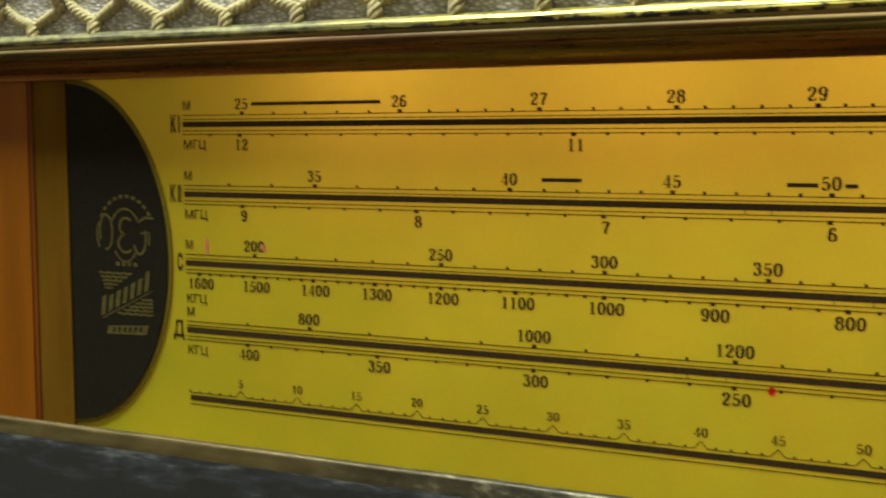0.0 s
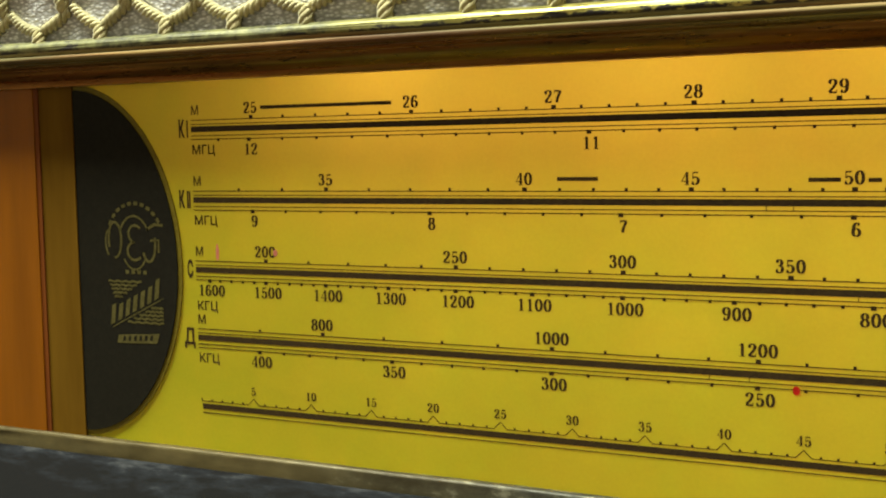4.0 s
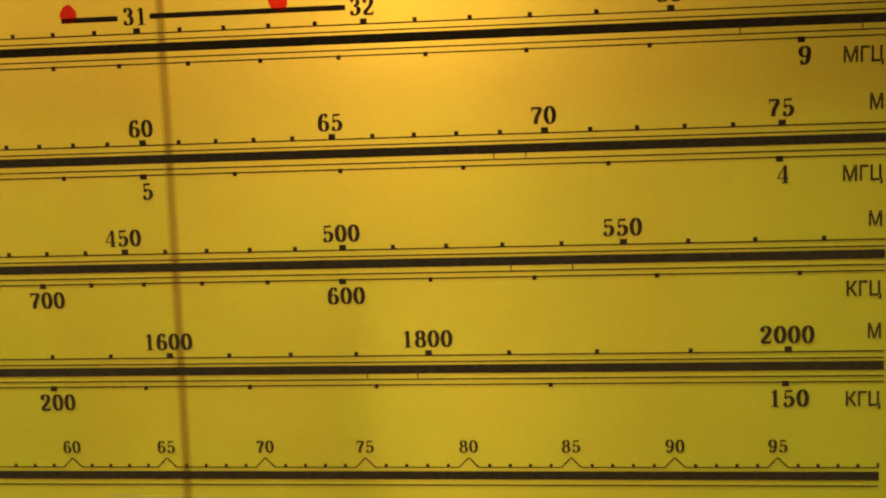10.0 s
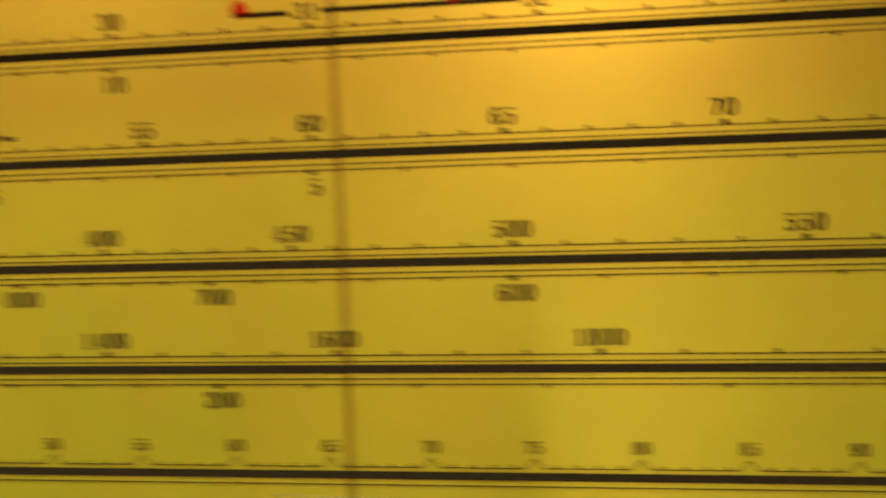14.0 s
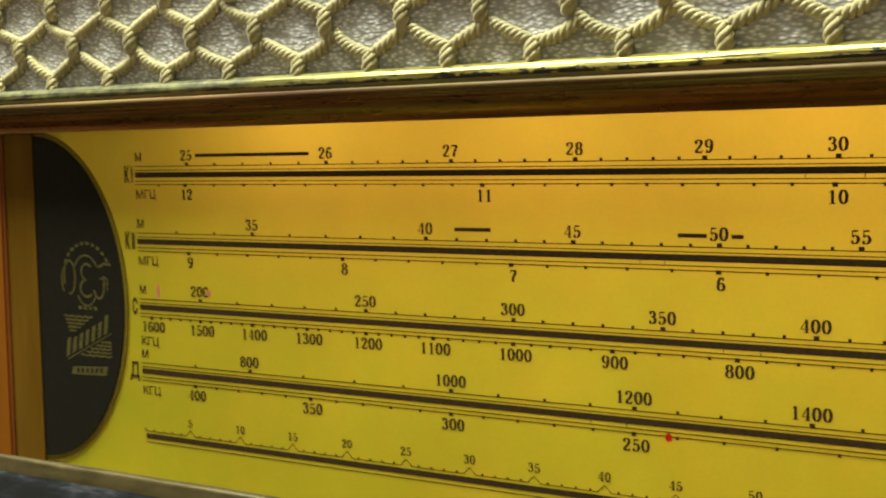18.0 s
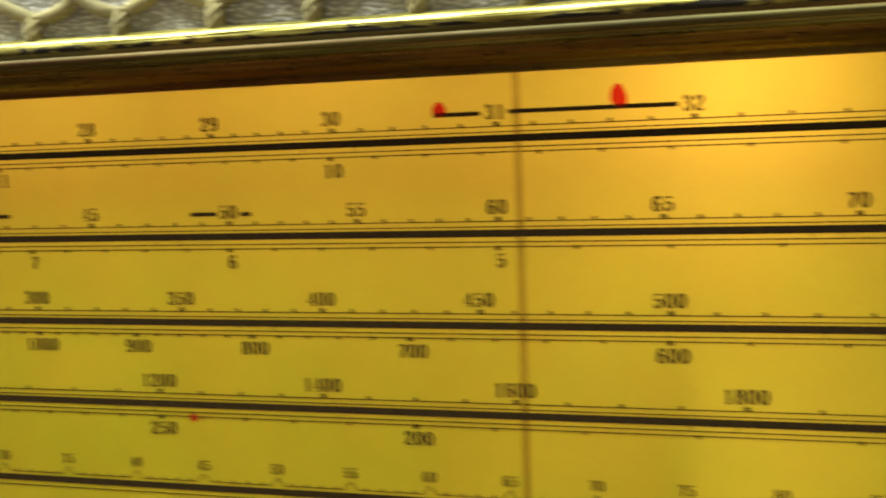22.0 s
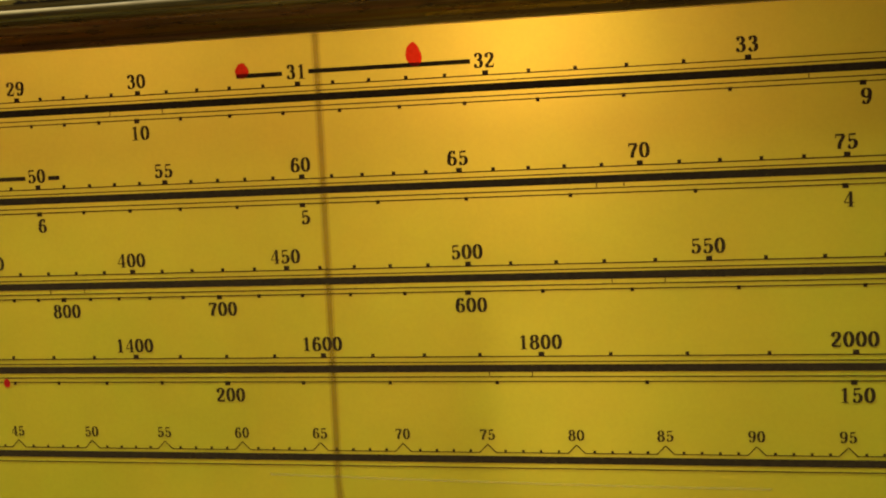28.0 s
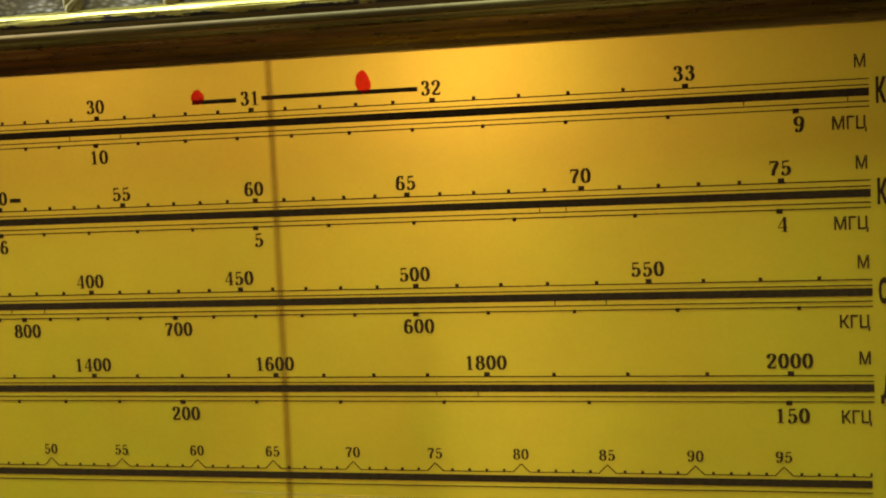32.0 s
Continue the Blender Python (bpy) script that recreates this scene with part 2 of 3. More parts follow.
def cloth_material():
    m, tree, b = shader("silver_weave", (0.5, 0.47, 0.40), 0.42, 0.0, 0.5)
    co = tree.nodes.new("ShaderNodeTexCoord")
    mp = tree.nodes.new("ShaderNodeMapping")
    mp.inputs["Scale"].default_value = (0.5, 1.0, 1.05)
    mp.inputs["Rotation"].default_value = (0, 0.45, 0)
    tree.links.new(co.outputs["Object"], mp.inputs["Vector"])
    v = add_node(tree, "ShaderNodeTexVoronoi", Scale=1050.0, Randomness=0.9)
    tree.links.new(mp.outputs["Vector"], v.inputs["Vector"])
    thread = ramp(tree, v.outputs["Distance"], [(0.12, (1.0, 1.0, 1.0)), (0.58, (0.40, 0.39, 0.365))])
    patch = ramp(tree, grain(tree, 55.0, 4.0), [(0.3, (0.88, 0.87, 0.84)), (0.7, (1.0, 0.99, 0.97))])
    tree.links.new(mix_colour(tree, 1.0, thread, patch, "MULTIPLY"), b.inputs["Base Color"])
    n = add_node(tree, "ShaderNodeBump", Strength=0.55, Distance=0.0008)
    n.invert = True
    tree.links.new(v.outputs["Distance"], n.inputs["Height"])
    tree.links.new(n.outputs["Normal"], b.inputs["Normal"])
    return m


def plaster(name, colour):
    m, tree, b = shader(name, colour, 0.85)
    lo = tuple(c * 0.86 for c in colour)
    tree.links.new(ramp(tree, grain(tree, 6.0, 6.0), [(0.3, lo), (0.7, colour)]), b.inputs["Base Color"])
    return m


SHEET = sheet_material()
INK = ink_material("black_ink", (0.029, 0.017, 0.006), (0.060, 0.038, 0.013), 0.12)
RED = red_paint()
PINK = paint_material("faded_red_paint", (0.85, 0.30, 0.24))
BADGE = ink_material("black_enamel", (0.0140, 0.0125, 0.0085), (0.020, 0.0178, 0.0118), 0.03)
RIM_SHADE = ink_material("olive_shadow", (0.135, 0.100, 0.010), (0.20, 0.150, 0.015), 0.1)
GILT = ink_material("dull_gilt", (0.070, 0.058, 0.016), (0.130, 0.110, 0.034), 0.08)
NEEDLE = clear_tint("needle_red_brown", (0.36, 0.16, 0.012), 0.30)
HALO = clear_tint("blur_tint", (0.42, 0.21, 0.016), 0.24)
BRASS = brass_material("worn_brass", 0.625, 0.9, 0.32, 0.50, lip=(0.1066, 0.1087))
STRIP = strip_material()
# red, olive and near-black streaks stand for what the cove reflects
COVE = streaked_brass_material("reflection_streaked_brass", [(0.040, 0.027, 0.007), (0.125, 0.076, 0.016), (0.20, 0.145, 0.030), (0.40, 0.30, 0.075)], 0.82, 0.22, 0.40)
BRASS_DULL = streaked_brass_material("dull_brass", [(0.055, 0.040, 0.012), (0.13, 0.098, 0.030), (0.21, 0.165, 0.052), (0.40, 0.34, 0.11)], 0.4, 0.55, 0.72)
# the brown that the bead's underside reflects, put into the colour
FACE = streaked_brass_material("reflected_brown_brass", [(0.070, 0.050, 0.016), (0.165, 0.125, 0.040), (0.25, 0.195, 0.065), (0.38, 0.31, 0.11)], 0.6, 0.36, 0.52)
ORANGE = wood_material("orange_lacquer", (0.19, 0.058, 0.001), (0.26, 0.082, 0.002), 0.30, (6.0, 6.0, 0.6), 18.0, 0.05, 0.15)
FRAME = wood_material("olive_brown_lacquer", (0.118, 0.058, 0.005), (0.158, 0.081, 0.008), 0.6, (6.0, 6.0, 0.8), 25.0, 0.0, 0.03)
RED_EDGE = wood_material("red_brown_edge", (0.13, 0.030, 0.003), (0.19, 0.050, 0.004), 0.6, (6.0, 6.0, 0.8), 25.0, 0.0, 0.2)
LEDGE = dusty_material()
CORD = cord_material("cotton_cord", (0.64, 0.58, 0.31))
# Darker copy of the cord: shade on the rising cords, put into its tan.
CORD_SHADE_TAN = cord_material("shade_tan_cotton_cord", (0.55, 0.48, 0.23))
CLOTH = cloth_material()
WALNUT = wood_material("walnut_veneer", (0.05, 0.022, 0.010), (0.13, 0.06, 0.025), 0.35, (1.0, 9.0, 9.0), 12.0, 0.3)
WALL = plaster("wall_paint", (0.62, 0.58, 0.50))
CEIL = plaster("ceiling_paint", (0.78, 0.77, 0.74))
FLOOR = wood_material("floor_boards", (0.16, 0.09, 0.04), (0.28, 0.17, 0.08), 0.5, (1.0, 8.0, 1.0), 5.0)
WHITE = plaster("cream_card", (0.52, 0.47, 0.35))


# ---- building helpers ----
def mesh_of(name, verts, faces, material, smooth=False):
    me = bpy.data.meshes.new(name)
    me.from_pydata([tuple(v) for v in verts], [], faces)
    me.materials.append(material)
    if smooth:
        me.polygons.foreach_set("use_smooth", [True] * len(me.polygons))
    me.update()
    return me


def part(name, me, parent, label="", at=(0, 0, 0)):
    ob = new(name, me)
    ob.location = at
    ob.parent = parent
    return tagged(ob, label) if label else ob


def thing(name, label, category, at=(0, 0, 0), kind="", group=""):
    return tagged(new(name), label, category, group, kind) if at == (0, 0, 0) else None


def box(name, lo, hi, material, bevel=0.0):
    bm = bmesh.new()
    bmesh.ops.create_cube(bm, size=1.0)
    for v in bm.verts:
        v.co = Vector([(l + h) / 2 + c * (h - l) for c, l, h in zip(v.co, lo, hi)])
    if bevel:
        bmesh.ops.bevel(bm, geom=bm.edges[:], offset=bevel, segments=2, affect="EDGES")
    me = bpy.data.meshes.new(name)
    bm.to_mesh(me)
    bm.free()
    me.materials.append(material)
    return me


def plate(name, outline, depth, material, y=0.0):
    """A thin plate standing in the dial's plane: outline of (x, z), front face at y, its back depth further in."""
    n = len(outline)
    verts = [(x, y, z) for x, z in outline] + [(x, y + depth, z) for x, z in outline]
    faces = [tuple(range(n)), tuple(range(2 * n - 1, n - 1, -1))]
    faces += [(i, n + i, n + (i + 1) % n, (i + 1) % n) for i in range(n)]
    return mesh_of(name, verts, faces, material)


def bar(name, x0, x1, z0, z1, material, y=-0.00010):
    return plate(name, [(x0, z0), (x1, z0), (x1, z1), (x0, z1)], 0.00002, material, y)


def moulding(name, profile, x0, x1, slope, material, steps=60, smooth=True, wobble=0.0):
    """A profile of (y, z) drawn along x, rising by slope."""
    verts, faces, n = [], [], len(profile)
    for i in range(steps + 1):
        x = x0 + (x1 - x0) * i / steps
        for j, (y, z) in enumerate(profile):
            w = wobble * noise.noise((x * 40, j * 3.1, 1.7))
            verts.append((x, y + w, z + slope * x + w))
    for i in range(steps):
        for j in range(n - 1):
            a = i * n + j
            faces.append((a, a + 1, a + n + 1, a + n))
    return mesh_of(name, verts, faces, material, smooth)


def arc(cy, cz, r, a0, a1, n):
    return [(cy + r * math.cos(radians(a0 + (a1 - a0) * i / n)), cz + r * math.sin(radians(a0 + (a1 - a0) * i / n))) for i in range(n + 1)]


def spline(xs, ys):
    """Natural cubic spline through the given values."""
    xs, ys = np.array(xs, float), np.array(ys, float)
    n = len(xs)
    h = np.diff(xs)
    a, r = np.eye(n), np.zeros(n)
    for i in range(1, n - 1):
        a[i, i - 1:i + 2] = h[i - 1], 2 * (h[i - 1] + h[i]), h[i]
        r[i] = 6 * ((ys[i + 1] - ys[i]) / h[i] - (ys[i] - ys[i - 1]) / h[i - 1])
    m = np.linalg.solve(a, r)

    def value(v):
        i = int(np.clip(np.searchsorted(xs, v) - 1, 0, n - 2))
        p, q = (xs[i + 1] - v) / h[i], (v - xs[i]) / h[i]
        if v < xs[0] or v > xs[-1]:
            return float(p * ys[i] + q * ys[i + 1])
        return float(p * ys[i] + q * ys[i + 1] + h[i] ** 2 / 6 * ((p ** 3 - p) * m[i] + (q ** 3 - q) * m[i + 1]))
    return value


# ---- numerals: old-style printed figures, thick uprights and thin turns ----
def smooth_line(points, closed=False, n=7):
    pts = [Vector(p) for p in points]
    out = []
    m = len(pts)
    for i in range(m if closed else m - 1):
        p0 = pts[(i - 1) % m] if closed or i > 0 else pts[0]
        p1, p2 = pts[i], pts[(i + 1) % m]
        p3 = pts[(i + 2) % m] if closed or i + 2 < m else pts[-1]
        for k in range(n):
            t = k / n
            out.append(0.5 * (2 * p1 + (p2 - p0) * t + (2 * p0 - 5 * p1 + 4 * p2 - p3) * t * t + (3 * p1 - p0 - 3 * p2 + p3) * t ** 3))
    if not closed:
        out.append(pts[-1])
    return out


def oval(cx, cy, rx, ry, n=24):
    return [Vector((cx + rx * math.cos(2 * math.pi * i / n), cy + ry * math.sin(2 * math.pi * i / n))) for i in range(n)]


THICK, THIN = 0.102, 0.034
STROKES = {
    "0": [("loop", oval(0.29, 0.5, 0.205, 0.46))],
    "1": [("bar", (0.30, 0.0, 0.30, 0.97, 0.092)), ("bar", (0.11, 0.025, 0.49, 0.025, 0.028)), ("bar", (0.12, 0.80, 0.30, 0.93, 0.035))],
    "2": [("line", [(0.10, 0.70), (0.13, 0.87), (0.28, 0.96), (0.43, 0.86), (0.44, 0.66), (0.31, 0.42), (0.16, 0.22), (0.09, 0.06)]),
          ("bar", (0.07, 0.06, 0.50, 0.06, 0.065)), ("bar", (0.50, 0.02, 0.52, 0.26, 0.025)), ("dot", (0.13, 0.72, 0.075))],
    "3": [("line", [(0.12, 0.80), (0.19, 0.93), (0.33, 0.95), (0.43, 0.80), (0.40, 0.62), (0.24, 0.53)]),
          ("line", [(0.24, 0.53), (0.42, 0.46), (0.47, 0.27), (0.38, 0.08), (0.20, 0.05), (0.09, 0.20)]), ("dot", (0.14, 0.78, 0.07)), ("dot", (0.12, 0.22, 0.07))],
    "4": [("bar", (0.40, 0.0, 0.40, 0.97, 0.085)), ("bar", (0.38, 0.96, 0.05, 0.29, 0.030)), ("bar", (0.03, 0.27, 0.56, 0.27, 0.032)), ("bar", (0.25, 0.022, 0.55, 0.022, 0.026))],
    "5": [("bar", (0.12, 0.90, 0.47, 0.92, 0.060)), ("bar", (0.13, 0.94, 0.12, 0.48, 0.030)),
          ("line", [(0.12, 0.48), (0.26, 0.59), (0.42, 0.52), (0.48, 0.31), (0.38, 0.09), (0.20, 0.04), (0.09, 0.18)]), ("dot", (0.12, 0.21, 0.07))],
    "6": [("loop", oval(0.29, 0.30, 0.195, 0.27)), ("line", [(0.46, 0.84), (0.37, 0.95), (0.24, 0.92), (0.13, 0.68), (0.095, 0.30)]), ("dot", (0.43, 0.80, 0.065))],
    "7": [("bar", (0.08, 0.90, 0.53, 0.90, 0.065)), ("bar", (0.09, 0.96, 0.08, 0.70, 0.026)), ("line", [(0.52, 0.88), (0.40, 0.60), (0.29, 0.32), (0.26, 0.02)])],
    "8": [("loop", oval(0.29, 0.74, 0.165, 0.215)), ("loop", oval(0.29, 0.27, 0.20, 0.25))],
    "9": [("loop", oval(0.29, 0.69, 0.195, 0.27)), ("line", [(0.12, 0.15), (0.21, 0.04), (0.34, 0.07), (0.45, 0.31), (0.485, 0.69)]), ("dot", (0.15, 0.19, 0.065))],
}


def ribbon(points, closed, width, y, verts, faces, bold=1.0):
    base, n = len(verts), len(points)
    for i, p in enumerate(points):
        d = points[(i + 1) % n] - points[i - 1] if closed or 0 < i < n - 1 else (points[1] - points[0] if i == 0 else points[-1] - points[-2])
        d.normalize()
        w = width if width else (THIN + (THICK - THIN) * abs(d.y) ** 1.3) * bold
        verts += [(p.x - d.y * w, y, p.y + d.x * w), (p.x + d.y * w, y, p.y - d.x * w)]
    for i in range(n if closed else n - 1):
        a, b = base + 2 * i, base + 2 * ((i + 1) % n)
        faces.append((a, b, b + 1, a + 1))


def figure_mesh(text, bold=1.0):
    """A printed number, one unit tall, centred on x."""
    verts, faces = [], []
    adv = 0.66
    for k, ch in enumerate(text):
        x0 = (k - len(text) / 2) * adv + 0.04
        for s, (kind, data) in enumerate(STROKES[ch]):
            y, mine = -0.004 * s, []
            if kind == "loop":
                ribbon(data, True, 0, y, mine, faces_off := [], bold)
            elif kind == "line":
                ribbon(smooth_line(data), False, 0, y, mine, faces_off := [], bold)
            elif kind == "bar":
                ax, ay, bx, by, w = data
                ribbon([Vector((ax, ay)), Vector((bx, by))], False, w, y, mine, faces_off := [], bold)
            else:
                ribbon(oval(data[0], data[1], data[2] * 0.5, data[2] * 0.5, 10), True, data[2] * 0.5, y, mine, faces_off := [], bold)
            b = len(verts)
            verts += [(x + x0, yy, z) for x, yy, z in mine]
            faces += [tuple(i + b for i in f) for f in faces_off]
    return mesh_of("numeral", verts, faces, INK)


FIGURES = {}


def numeral(text, x, z, height, parent, bold=1.0):
    me = FIGURES.setdefault((text, bold), figure_mesh(text, bold))
    ob = part("numeral", me, parent)
    ob.location, ob.scale = (x, -0.00011, z - height / 2), (height * 1.13, height * 0.01, height * 0.99)
    return ob


LETTERS = {}


def lettering(name, text, x, z, height, parent, squeeze=1.0, weight=0.0, align="RIGHT"):
    """Printed letters in the built-in face, standing in the dial's plane."""
    key = (text, weight, align)
    if key not in LETTERS:
        cu = bpy.data.curves.new(name, "FONT")
        cu.body, cu.align_x, cu.align_y, cu.offset, cu.resolution_u = text, align, "CENTER", weight, 3
        tmp = new("letters", cu)
        me = bpy.data.meshes.new_from_object(tmp.evaluated_get(bpy.context.evaluated_depsgraph_get()))
        bpy.data.objects.remove(tmp)
        me.transform(Matrix.Rotation(radians(90), 4, "X"))
        me.materials.clear()
        me.materials.append(INK)
        LETTERS[key] = me
    ob = part(name, LETTERS[key], parent)
    k = height / 0.73
    ob.location, ob.scale = (x, -0.00011, z), (k * squeeze, k, k)
    return ob


# ---- the room round the set ----
def slab(name, lo, hi, material, label, category):
    return tagged(new(name, box(name, lo, hi, material)), label, category, kind="structure")


slab("floor", (-2.0, -2.4, -0.98), (2.4, 1.2, -0.93), FLOOR, "plain brown boarded floor of the room", "floor")
slab("ceiling", (-2.0, -2.4, 1.50), (2.4, 1.2, 1.55), CEIL, "plain white painted ceiling of the room", "ceiling")
slab("wall_north", (-2.0, 1.2, -0.93), (2.4, 1.3, 1.50), WALL, "plain cream painted wall behind the radio", "wall")
slab("wall_south", (-2.0, -2.5, -0.93), (2.4, -2.4, 1.50), WALL, "plain cream painted wall facing the radio", "wall")
slab("wall_west", (-2.1, -2.4, -0.93), (-2.0, 1.2, 1.50), WALL, "plain cream painted side wall of the room", "wall")
slab("wall_east", (2.4, -2.4, -0.93), (2.5, 1.2, 1.50), WALL, "plain cream painted side wall of the room", "wall")
slab("sideboard", (-0.45, -0.45, -0.93), (0.85, 0.45, -0.205), WALNUT, "plain dark wooden sideboard that carries the radio", "sideboard")

X0, X1 = -0.13, 0.50

# ---- cabinet ----
cabinet = thing("radio_cabinet", "dark walnut radio cabinet with a glossy orange end panel", "radio cabinet")
part("back_panel", box("back_panel", (X0, 0.20, -0.205), (X1, 0.21, 0.26), WALNUT), cabinet)
part("side_panel", box("side_panel", (X0 - 0.012, -0.02, -0.205), (X0, 0.21, 0.26), WALNUT), cabinet)
part("side_panel", box("side_panel", (X1, -0.02, -0.205), (X1 + 0.012, 0.21, 0.26), WALNUT), cabinet)
part("top_panel", box("top_panel", (X0 - 0.012, -0.02, 0.26), (X1 + 0.012, 0.21, 0.272), WALNUT), cabinet)
part("bottom_panel", box("bottom_panel", (X0, 0.0, -0.205), (X1, 0.20, -0.193), WALNUT), cabinet)
# unseen light box, added to bounce the lamps' light onto the sheet
part("lamp_box_back", box("lamp_box_back", (X0, 0.075, -0.05), (X1, 0.08, 0.13), WHITE), cabinet, "unseen cream card added to spread light behind the dial")
part("lamp_box_top", box("lamp_box_top", (X0, 0.004, 0.125), (X1, 0.075, 0.13), WHITE), cabinet)
part("lamp_box_bottom", box("lamp_box_bottom", (X0, 0.004, -0.05), (X1, 0.075, -0.045), WHITE), cabinet)
ledge_profile = [(-0.0048, -0.0212), (-0.0100, -0.0230), (-0.020, -0.0285), (-0.034, -0.038), (-0.052, -0.052), (-0.060, -0.060), (-0.063, -0.072), (-0.063, -0.205)]
part("front_ledge", moulding("front_ledge", ledge_profile, X0, X1, 0.0, LEDGE, 80, True, 0.0003), cabinet, "dusty black sloping ledge under the dial")
# unseen post, added to throw a soft upright shade stripe on the sheet
part("shade_post", box("shade_post", (0.3056, 0.021, -0.03), (0.3084, 0.0222, 0.066), WHITE), cabinet)
part("end_panel", plate("end_panel", [(-0.129, -0.03), (-0.0663, -0.03), (-0.0658, 0.12), (-0.129, 0.12)], 0.004, ORANGE, -0.0022), cabinet, "glossy orange-brown lacquered panel")
part("end_panel", box("end_panel", (0.445, -0.0050, -0.03), (0.499, 0.003, 0.12), ORANGE, 0.0022), cabinet)

# ---- dial end frame ----
end_frame = thing("dial_end_frame", "olive-brown lacquered upright strip beside the black badge", "frame strip")
part("strip", plate("strip", [(-0.0645, -0.03), (-0.0500, -0.03), (-0.0500, 0.11), (-0.0641, 0.11)], 0.0011, FRAME, -0.0013), end_frame)
part("shadow_bead", plate("shadow_bead", [(-0.0664, -0.03), (-0.0645, -0.03), (-0.0641, 0.11), (-0.0659, 0.11)], 0.003, RED_EDGE, -0.0018), end_frame, "thin red-brown lacquered edge")

# ---- upper trim ----
upper = thing("upper_trim", "worn brass bead with dark chips over a dark brown glossy cove above the dial", "trim")
bead = [(-0.0080, 0.1103), (-0.0092, 0.1102), (-0.0100, 0.1099), (-0.0108, 0.1095)] + arc(-0.00931, 0.10737, 0.0026, 125, 174, 12) + [(-0.01188, 0.1074), (-0.01178, 0.1069), (-0.0116, 0.1066)]
part("brass_bead", moulding("brass_bead", bead, X0, X1, 0.0, BRASS, 240, True, 0.00022), upper, "bright worn brass bead, chipped dark along its lower edge")
face = [(-0.0112, 0.1070), (-0.0116, 0.1066), (-0.0114, 0.1060), (-0.0110, 0.1052)]
part("lower_face", moulding("lower_face", face, X0, X1, 0.0, FACE, 120, True, 0.00012), upper, "brass face under the bead, its brown reflection painted in")
fine = [(-0.0108, 0.1056)] + arc(-0.0111, 0.1046, 0.0009, 108, 255, 10) + [(-0.0104, 0.1036)]
part("fine_bead", moulding("fine_bead", fine, X0, X1, 0.0, BRASS_DULL, 160, True, 0.0001), upper, "thin dull brass line")
cove = [(-0.0098, 0.1085), (-0.0103, 0.1040), (-0.0101, 0.1031), (-0.0108, 0.1029), (-0.0109, 0.1024), (-0.0104, 0.1019), (-0.0095, 0.1017), (-0.0091, 0.1012), (-0.0078, 0.0998), (-0.0064, 0.0986), (-0.0054, 0.0979), (-0.0052, 0.0974), (-0.0048, 0.0962), (-0.0008, 0.0962), (-0.0008, 0.1250)]
part("cove", moulding("cove", cove, X0, X1, 0.0, COVE, 60, False), upper, "dark brown stepped cove with reflections painted in as streaks")

# ---- lower trim ----
lower = thing("lower_trim", "dull tarnished brass strip along the foot of the dial", "trim")
strip = [(0.0, -0.0166), (-0.0022, -0.0163)] + arc(-0.0032, -0.0174, 0.0014, 70, 180, 8) + [(-0.0048, -0.0192), (-0.0051, -0.0210), (-0.0051, -0.0240)]
part("brass_strip", moulding("brass_strip", strip, X0, X1, 0.0, STRIP, 240, True, 0.0002), lower)

# ---- speaker grille ----
grille = thing("speaker_grille", "silvery woven grille cloth with a honeycomb of twisted cream cords", "speaker grille")


def cloth_mesh():
    nx, nz = 260, 40
    verts, faces = [], []
    for i in range(nx + 1):
        for j in range(nz + 1):
            x, z = X0 + (X1 - X0) * i / nx, 0.103 + 0.076 * j / nz
            verts.append((x, -0.0072 - 0.0007 * noise.noise((x * 70, 0, z * 70)), z))
    for i in range(nx):
        for j in range(nz):
            a = i * (nz + 1) + j
            faces.append((a, a + nz + 1, a + nz + 2, a + 1))
    return mesh_of("cloth", verts, faces, CLOTH, True)


part("cloth", cloth_mesh(), grille, "silver-beige coarse woven cloth")


def rope_mesh(name, length, radius, turns, strands=3, steps=16, sides=6, sag=0.0, material=CORD):
    """A twisted cord along +x from 0 to length, bowed out a little in front of the cloth."""
    verts, faces = [], []
    r = radius * 0.56
    for s in range(strands):
        base = len(verts)
        for i in range(steps + 1):
            t = i / steps
            a = 2 * math.pi * (turns * t + s / strands)
            swell = 1.0 - 0.25 * abs(2 * t - 1) ** 3
            cy, cz = math.cos(a) * r * 0.85 * swell - radius * 0.35 * math.sin(math.pi * t), math.sin(a) * r * 0.95 * swell + sag * math.sin(math.pi * t)
            for k in range(sides):
                b = 2 * math.pi * k / sides
                verts.append((length * t, cy + r * swell * math.cos(b), cz + r * swell * math.sin(b)))
        for i in range(steps):
            for k in range(sides):
                p, q = base + i * sides + k, base + i * sides + (k + 1) % sides
                faces.append((p, p + sides, q + sides, q))
    return mesh_of(name, verts, faces, material, True)


